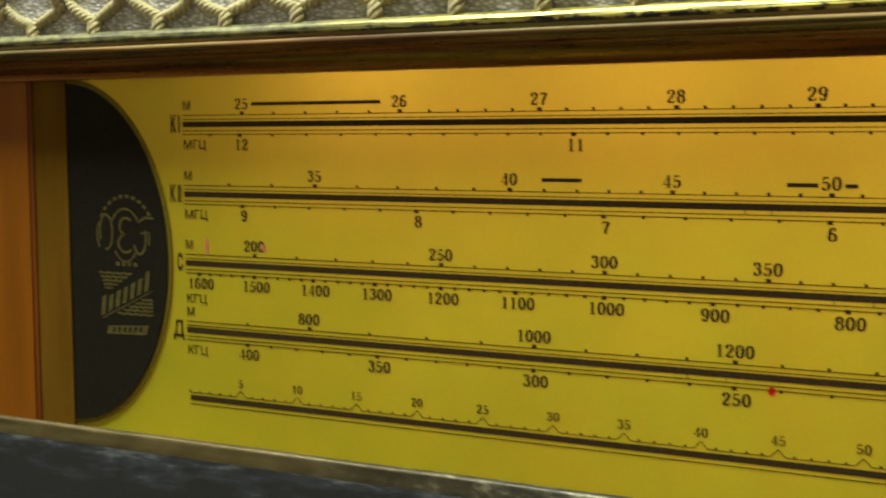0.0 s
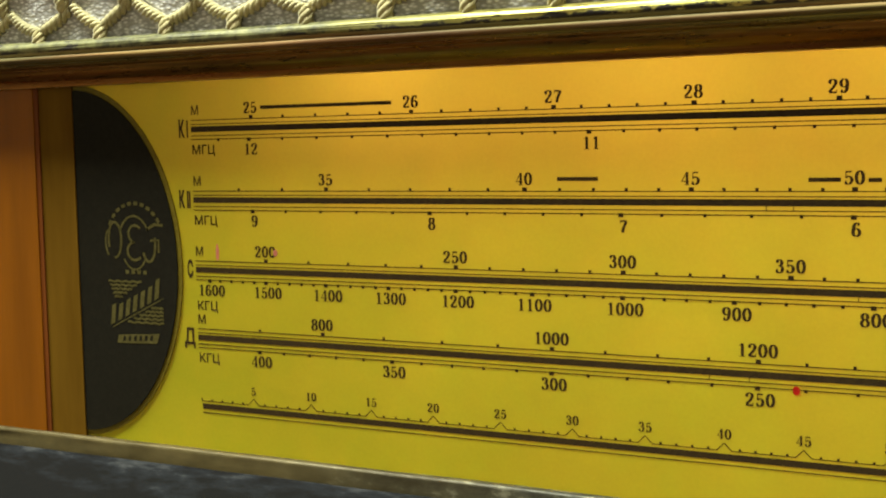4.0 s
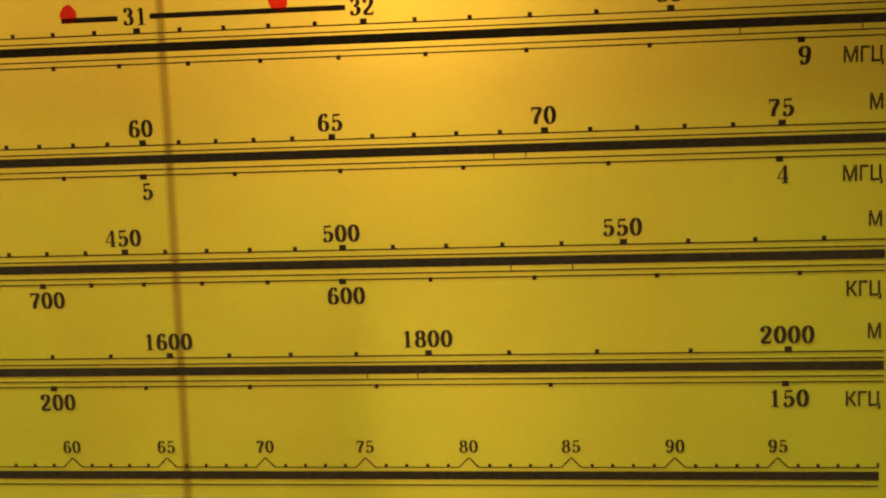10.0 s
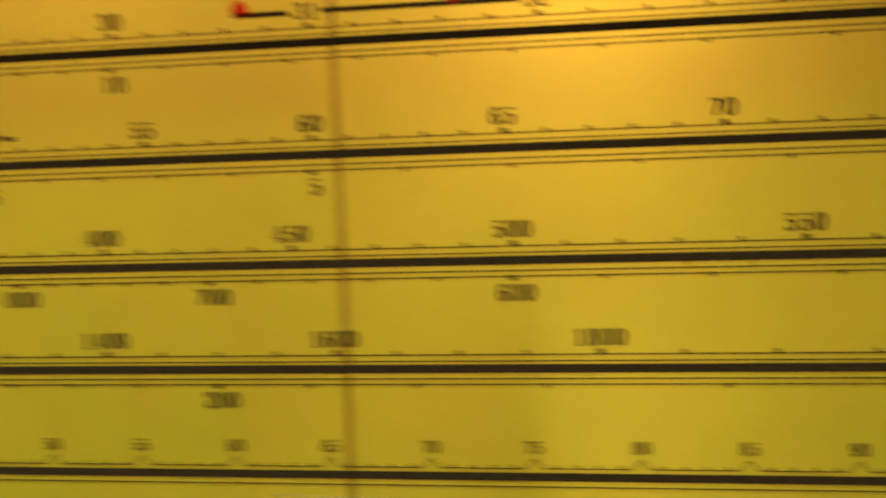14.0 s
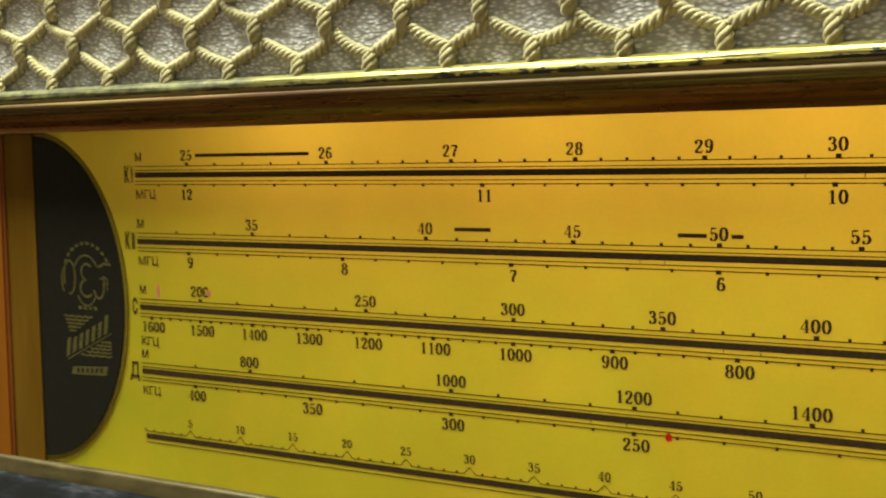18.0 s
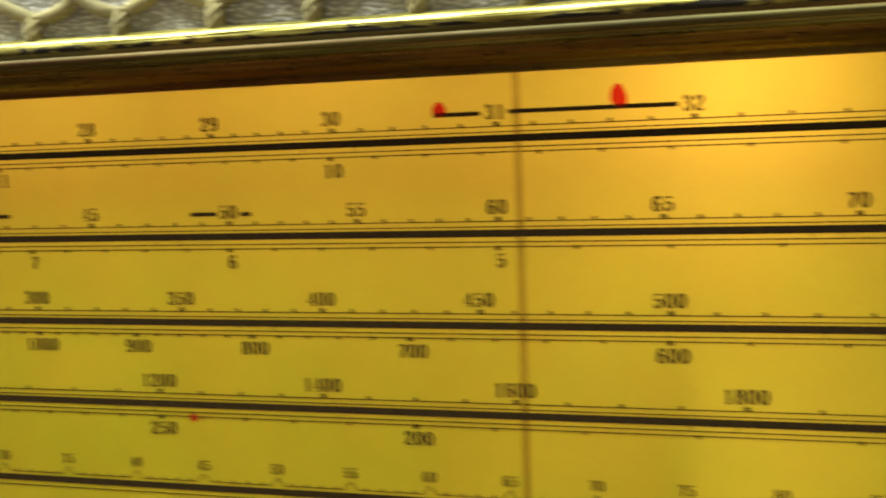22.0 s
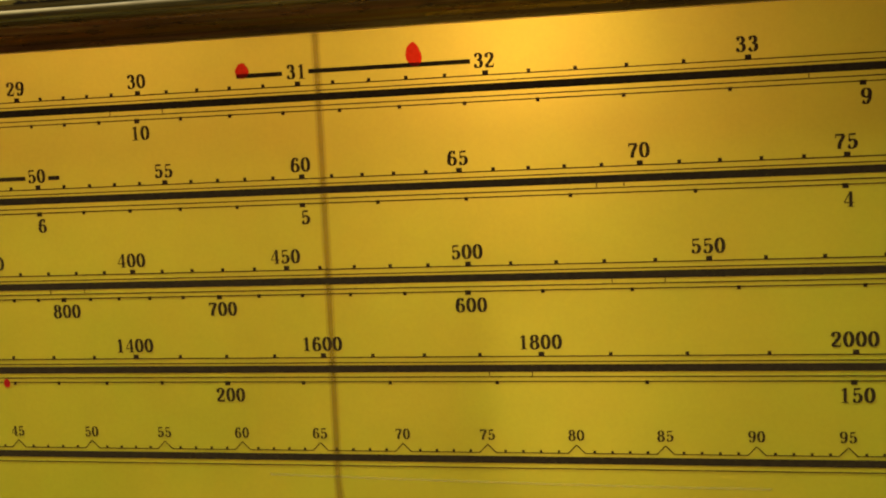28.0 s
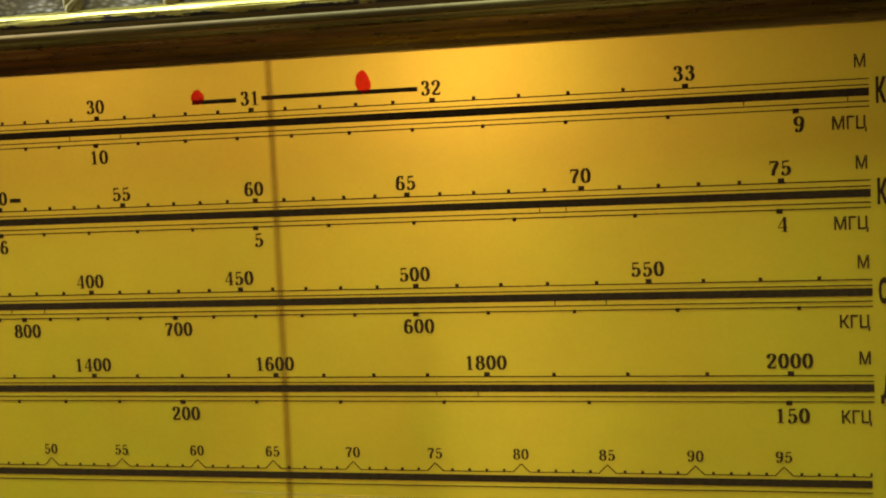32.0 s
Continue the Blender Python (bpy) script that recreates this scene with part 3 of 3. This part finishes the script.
PITCH, ROW, SIDE = 0.0250, 0.0125, 0.0062
DIAG = math.hypot(PITCH / 2, ROW - SIDE)
ROPES = [[rope_mesh("cord", DIAG, 0.00186, t * twist, steps=20, sag=way * g, material=cord_mat) for t, g in ((-2.6, 0.0008), (-3.0, 0.0014), (-2.8, 0.0003))]
         for way, twist, cord_mat in ((-1, 0.8, CORD_SHADE_TAN), (1, 1.0, CORD))]
KNOT = rope_mesh("knot", SIDE + 0.0014, 0.0022, 0.8, strands=4, steps=10, material=CORD_SHADE_TAN)
tilt = math.atan2(ROW - SIDE, PITCH / 2)
for r in range(0, 5):
    for c in range(0, 25):
        x = -0.1301 + (c + (0.4 if r % 2 else 0.0)) * PITCH
        z = 0.1105 + r * ROW + 0.010 * x
        for kind in range(3):
            jx, jz = 0.0012 * noise.noise((x * 90, z * 90, kind)), 0.0005 * noise.noise((z * 90, x * 90, kind + 7))
            if kind == 2:
                m = Matrix.Translation((x + jx, -0.0080, z - SIDE / 2 - 0.0006)) @ Matrix.Rotation(-math.pi / 2, 4, "Y")
                me = KNOT
            else:
                ang = tilt if kind == 0 else math.pi - tilt
                ang += 0.16 * noise.noise((x * 50, z * 50, kind + 3))
                m = Matrix.Translation((x + jx, -0.0077, z + SIDE / 2 + jz)) @ Matrix.Rotation(-ang, 4, "Y")
                me = ROPES[kind][(c * 2 + r + kind) % 3]
            ob = new("cord" if kind < 2 else "knot", me)
            ob.parent, ob.matrix_basis = grille, m

# ---- dial sheet ----
dial = thing("tuning_dial", "long yellow translucent tuning dial printed with five black wavelength scales", "radio dial")
part("dial_sheet", mesh_of("dial_sheet", [(-0.068, 0, -0.03), (0.46, 0, -0.03), (0.46, 0, 0.120), (-0.068, 0, 0.120)], [(0, 1, 2, 3)], SHEET), dial, "yellowed translucent plastic sheet")

LEFT, RIGHT = -0.0036, 0.3983
MAJOR = bar("tick", -0.00066, 0.00066, 0.0, 0.00104, INK)
MINOR = bar("tick", -0.00040, 0.00040, 0.0, 0.00086, INK)
HAIR = bar("tick", -0.00011, 0.00011, -0.0010, 0.0, INK)


def scale_band(label, z, place, top, low, top_minor, low_minor, low_unit, extra, sign, unit_drop=0.0):
    """One wavelength scale: a thick rule between two pairs of fine ones, metres above it and frequencies below."""
    band = part("scale_band", bar("scale_band", LEFT, RIGHT, z - 0.00358, z - 0.00188, INK), dial, label)
    for dz in (0.0, -0.00125, -0.0047, -0.0058):
        part("fine_rule", bar("fine_rule", LEFT, RIGHT, z + dz - 0.00013, z + dz + 0.00013, INK), band)
    for v in top:
        part("tick", MAJOR, band, at=(place(v), 0, z))
        numeral("%d" % v, place(v) - 0.0002, z + 0.0033, 0.0034, band)
    for v in top_minor:
        part("tick", MINOR, band, at=(place(v), 0, z))
    for v, text in low:
        part("tick", MAJOR, band, at=(place(v), 0, z - 0.0066))
        numeral(text, place(v) + 0.0006, z - 0.0089, 0.0034, band)
    for v in low_minor:
        part("tick", MINOR, band, at=(place(v), 0, z - 0.00645))
    for x in extra:
        part("print_flaw", HAIR, band, at=(x, 0, z - 0.0035))
    lettering("unit_lettering", "М", RIGHT - 0.0004, z + 0.0036, 0.0028, band, 0.80, 0.015)
    lettering("unit_lettering", low_unit, RIGHT - 0.0006, z - 0.0093, 0.0028, band, 0.86, 0.015)
    lettering("unit_lettering", "М", LEFT, z + 0.0028, 0.0028, band, 0.95, 0.012, "LEFT")
    lettering("unit_lettering", low_unit, LEFT, z - 0.0091 - unit_drop, 0.0028, band, 1.05, 0.012, "LEFT")
    wide, bold = (0.80, 0.022) if sign == "Д" else (0.46, 0.045)
    lettering("band_letter", sign, LEFT - 0.0010, z - 0.0029, 0.0050, band, wide, bold)
    lettering("band_letter", sign, RIGHT + 0.0012, z - 0.0029, 0.0050, band, wide, bold, "LEFT")
    return band


def wave(mhz):
    return 299.79 / mhz


k1 = spline([25, 26, 27, 28, 29, 30, 31, 32, 33, 33.31], [0.0187, 0.0727, 0.1150, 0.1523, 0.1870, 0.2191, 0.2593, 0.3034, 0.3602, 0.3833])
band_one = scale_band("shortwave scale from 25 to 33 metres", 0.0845, k1, range(25, 34), [(wave(f), "%d" % f) for f in (12, 11, 10, 9)],
                      [25 + i * 0.2 for i in range(40) if i % 5], [wave(12.1)] + [wave(12 - i * 0.1) for i in range(30) if i % 10], "МГЦ",
                      (0.2115, 0.2251, 0.3725, 0.3940), "К I")
k2 = spline([33.31, 35, 40, 45, 50, 55, 60, 65, 70, 75], [0.0183, 0.0443, 0.1064, 0.1515, 0.1907, 0.2244, 0.2589, 0.2963, 0.3367, 0.3799])
band_two = scale_band("shortwave scale from 35 to 75 metres", 0.0631, k2, range(35, 80, 5), [(wave(f), "%d" % f) for f in (9, 8, 7, 6, 5, 4)],
                      [v for v in range(33, 75) if v % 5], [wave(9 - i * 0.2) for i in range(25) if i % 5], "МГЦ",
                      (0.1700, 0.1765, 0.3271, 0.3331), "К II")
sv = spline([187.4, 200, 250, 300, 350, 400, 450, 500, 550, 580], [0.0016, 0.0225, 0.0856, 0.1336, 0.1760, 0.2142, 0.2537, 0.2973, 0.3509, 0.3874])
band_three = scale_band("medium wave scale from 200 to 550 metres", 0.0418, sv, range(200, 600, 50), [(wave(f / 1000), "%d" % f) for f in range(1600, 500, -100)],
                        [v for v in range(210, 590, 10) if v % 50], [wave(f / 1000) for f in range(1580, 510, -20) if f % 100], "КГЦ",
                        (0.1917, 0.2009, 0.3297, 0.3413), "С", 0.0048)
dv = spline([749.5, 800, 1000, 1200, 1400, 1600, 1800, 2000], [0.0193, 0.0418, 0.1137, 0.1682, 0.2133, 0.2614, 0.3132, 0.3810])
band_four = scale_band("long wave scale from 800 to 2000 metres", 0.0209, dv, [800, 1000, 1200, 1400, 1600, 1800, 2000], [(wave(f / 1000), "%d" % f) for f in range(400, 100, -50)],
                       [750] + [v for v in range(850, 2000, 50) if v % 200], [wave(f / 1000) for f in range(390, 150, -10) if f % 50], "КГЦ",
                       (0.1560, 0.1660, 0.3010, 0.3109), "Д")

# broadcast bands marked with bars beside the numbers
for parent, xa, xb, z in ((band_one, 0.0222, 0.0665, 0.0877), (band_one, 0.2444, 0.2557, 0.0875), (band_one, 0.2621, 0.3001, 0.0877),
                          (band_two, 0.1157, 0.1270, 0.0663), (band_two, 0.1800, 0.1875, 0.0659), (band_two, 0.1937, 0.1967, 0.0658)):
    part("band_bar", bar("band_bar", xa, xb, z - 0.00050, z + 0.00050, INK), parent)

# the plain 0 to 100 scale
lg = spline([0, 5] + list(range(10, 105, 5)), [-0.0030, 0.0165, 0.0371, 0.0576, 0.0777, 0.0983, 0.1192, 0.1392, 0.1597, 0.1792, 0.1996, 0.2192, 0.2395, 0.2593, 0.2796, 0.2998, 0.3203, 0.3402, 0.3599, 0.3791, 0.3974])
logging = part("scale_band", bar("scale_band", LEFT + 0.0008, 0.3976, -0.00348, -0.00182, INK), dial, "evenly divided scale from 0 to 100", (0, 0, -0.0005))
part("fine_rule", bar("fine_rule", LEFT + 0.0008, 0.3976, -0.00475, -0.00450, INK), logging)


def caret_mesh():
    verts, faces = [], []
    ribbon([Vector((-0.0019, -0.0010)), Vector((-0.0002, 0.00075)), Vector((0.0, 0.0009)), Vector((0.0002, 0.00075)), Vector((0.0019, -0.0010))], False, 0.00013, -0.00011, verts, faces)
    return mesh_of("caret", verts, faces, INK)


CARET = caret_mesh()
DOT = bar("tick", -0.00030, 0.00030, 0.0, 0.00066, INK)
END = bar("tick", -0.00022, 0.00022, 0.0, 0.00090, INK)
for i in range(101):
    if i % 5:
        part("tick", DOT, logging, at=(lg(i), 0, -0.0010))
    elif 0 < i < 100:
        part("caret", CARET, logging, at=(lg(i), 0, 0))
        numeral("%d" % i, lg(i), 0.0032, 0.0026, logging, 0.86)
    else:
        part("tick", END, logging, at=(lg(i), 0, -0.0010))
for i in range(0, 100, 5):
    a = lg(i) + (0.0018 if i else 0.0)
    b = lg(i + 5) - (0.0018 if i < 95 else 0.0)
    part("fine_rule", bar("fine_rule", a, b, -0.00112, -0.00090, INK), logging)


def blob(name, x, z, rx, rz, lean, material, parent, label):
    pts = []
    for i in range(22):
        a = 2 * math.pi * i / 22
        k = 1 + 0.10 * noise.noise((math.cos(a) * 2, math.sin(a) * 2, x * 99))
        px, pz = rx * k * math.cos(a) * (1 - 0.10 * math.sin(a)), rz * k * math.sin(a)
        pts.append((x + px + lean * pz, z + pz))
    part(name, mesh_of(name, [(px, -0.00016, pz) for px, pz in pts], [tuple(range(22))], material), parent, label)


blob("red_mark", 0.2459, 0.0887, 0.00165, 0.00180, 0.0, RED, dial, "small dab of bright red paint")
blob("red_mark", 0.2872, 0.0900, 0.00185, 0.00270, -0.10, RED, dial, "tall dab of bright red paint")
blob("red_mark", 0.1774, 0.0149, 0.00090, 0.00112, 0.0, RED, dial, "small dab of bright red paint")
blob("red_mark", 0.0048, 0.0446, 0.00058, 0.00260, 0.0, PINK, dial, "faded pink upright stroke")
blob("red_mark", 0.0260, 0.0449, 0.00075, 0.00100, 0.0, PINK, dial, "faded pink fleck")

PALE_LINE = clear_tint("pale_line_tint", (0.80, 0.72, 0.30), 0.30)
pale_line = [(0.246 + 0.0045 * i, -0.0075 - 0.0016 * math.sin(i * 0.06) + 0.00012 * noise.noise((i * 0.7, 0, 0))) for i in range(27)]
verts, faces = [], []
ribbon([Vector(p) for p in pale_line], False, 0.00032, -0.00006, verts, faces)
part("pale_line", mesh_of("pale_line", verts, faces, PALE_LINE), dial, "faint pale line low on the sheet")

# ---- pointer between the sheet and the printing ----
pointer = thing("tuning_pointer", "thin upright red-brown tuning pointer lying against the yellow dial", "pointer")


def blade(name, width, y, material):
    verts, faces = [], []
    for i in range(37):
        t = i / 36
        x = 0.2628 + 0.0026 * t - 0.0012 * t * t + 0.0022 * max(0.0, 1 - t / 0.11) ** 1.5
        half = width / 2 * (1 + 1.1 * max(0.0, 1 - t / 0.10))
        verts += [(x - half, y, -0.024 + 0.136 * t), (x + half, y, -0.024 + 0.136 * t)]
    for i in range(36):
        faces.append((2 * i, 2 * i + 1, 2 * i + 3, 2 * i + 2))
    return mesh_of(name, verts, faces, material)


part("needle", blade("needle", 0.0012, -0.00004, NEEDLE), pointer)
# wider faint strip that imitates the pointer's blurred outline
part("needle_blur", blade("needle_blur", 0.0022, -0.00007, HALO), pointer, "soft brownish blur put round the pointer as a tinted strip")

# ---- badge at the dial's left end ----
badge = thing("maker_badge", "black half-oval badge with dull gilt emblem shapes on the yellow dial", "badge")
CXT, CXB, ZC, RX, RZ = -0.0512, -0.0505, 0.0403, 0.0407, 0.0549


def half_oval(grow, n=40):
    pts = []
    for i in range(n + 1):
        a = radians(-90 + 180 * i / n)
        z = ZC + (RZ + grow) * math.sin(a)
        edge = CXB + (CXT - CXB) * (z - (ZC - RZ)) / (2 * RZ)
        pts.append((edge + (RX + grow) * math.cos(a), z))
    return pts


part("plate", plate("plate", half_oval(0.0), 0.0006, BADGE, -0.0009), badge, "glossy black half-oval")
# the badge's soft shadow on the sheet, modelled as an olive plate
part("shadow_rim", plate("shadow_rim", half_oval(0.0016), 0.0004, RIM_SHADE, -0.0005), badge, "olive-brown shadow band round the half-oval, put in as a plate")


def gilt_line(points, width, parent):
    verts, faces = [], []
    ribbon([Vector(p) for p in points], False, width, -0.00098, verts, faces)
    part("emblem_line", mesh_of("emblem_line", verts, faces, GILT), parent)


EX, EZ = -0.0268, 0.0475


def turn_line(cx, cz, rx, rz, a0, a1, n=16):
    return [(cx + rx * math.cos(radians(a0 + (a1 - a0) * i / n)), cz + rz * math.sin(radians(a0 + (a1 - a0) * i / n))) for i in range(n + 1)]


def gilt_part(name, points, width, parent, label=""):
    verts, faces = [], []
    ribbon([Vector(p) for p in points], False, width, -0.00098, verts, faces)
    return part(name, mesh_of(name, verts, faces, GILT), parent, label)


ring = gilt_part("emblem_ring", turn_line(EX, EZ - 0.0010, 0.0064, 0.0088, 30, 152), 0.00034, badge, "dull gilt ring emblem")
gilt_line(turn_line(EX, EZ - 0.0012, 0.0052, 0.0078, 215, 325), 0.00028, ring)
gilt_line(turn_line(EX - 0.0078, EZ + 0.0003, 0.0026, 0.0056, -100, 205), 0.00040, ring)
gilt_line(turn_line(EX - 0.0098, EZ - 0.0006, 0.0018, 0.0042, 95, 250), 0.00030, ring)
gilt_line(turn_line(EX + 0.0004, EZ + 0.0022, 0.0026, 0.0027, 40, 265), 0.00040, ring)
gilt_line(turn_line(EX + 0.0002, EZ - 0.0032, 0.0030, 0.0028, 95, 318), 0.00042, ring)
gilt_line(turn_line(EX + 0.0058, EZ - 0.0008, 0.0026, 0.0056, 20, -150), 0.00042, ring)
gilt_line([(EX + 0.0050, EZ + 0.0036), (EX + 0.0082, EZ + 0.0052), (EX + 0.0116, EZ + 0.0050)], 0.00044, ring)
gilt_line([(EX + 0.0064, EZ + 0.0002), (EX + 0.0098, EZ + 0.0004), (EX + 0.0096, EZ - 0.0036)], 0.00036, ring)
for a in range(34, 152, 13):
    px, pz = EX + 0.0003 + 0.0112 * math.cos(radians(a)), EZ - 0.0002 + 0.0120 * math.sin(radians(a))
    dx, dz = -0.0008 * math.sin(radians(a)), 0.0008 * math.cos(radians(a))
    gilt_line([(px - dx, pz - dz), (px + dx, pz + dz)], 0.00055, ring)
for k in range(4):
    x = EX - 0.0040 + 0.0024 * k
    gilt_line([(x, EZ - 0.0098), (x + 0.0014, EZ - 0.0098)], 0.0006, ring)
crest = part("crest", plate("crest", [(-0.0322, 0.0168), (-0.0114, 0.0267), (-0.0113, 0.0271), (-0.0321, 0.0173)], 0.00005, GILT, -0.00098), badge, "slanting dull gilt lettering shapes between stripes", (-0.0048, 0, 0.0028))
for k in range(7):
    x, z, w, h = -0.0318 + 0.0030 * k, 0.0182 + 0.00142 * k, 0.0010, 0.0062 if k in (0, 6) else 0.0052
    part("lettering_bar", plate("lettering_bar", [(x - w, z - 0.0005), (x + w * 0.7, z + 0.0003), (x + w * 1.5, z + h + 0.0004), (x - w * 0.2, z + h - 0.0004)], 0.00005, GILT, -0.00100), crest)
for k in range(5):
    for xa, xb, z in ((-0.0332 + 0.0006 * k, -0.0196 - 0.0020 * k, 0.0318 - 0.0012 * k), (-0.0258 + 0.0024 * k, -0.0114, 0.0190 + 0.0012 * k)):
        gilt_line([(xa + (xb - xa) * i / 16, z + 0.00022 * math.sin(i * 1.7 + k)) for i in range(17)], 0.00034, crest)
plaque = part("plaque", plate("plaque", [(-0.0298, 0.0148), (-0.0136, 0.0154), (-0.0124, 0.0185), (-0.0290, 0.0175)], 0.00005, GILT, -0.00098), badge, "small dull gilt plaque", (-0.0056, 0, 0.0000))
for k in range(6):
    x, z = -0.0268 + 0.0022 * k, 0.0156 + 0.00012 * k
    part("lettering_bar", plate("lettering_bar", [(x - 0.0005, z), (x + 0.0005, z), (x + 0.0008, z + 0.0016), (x - 0.0002, z + 0.0016)], 0.00003, BADGE, -0.00102), plaque)
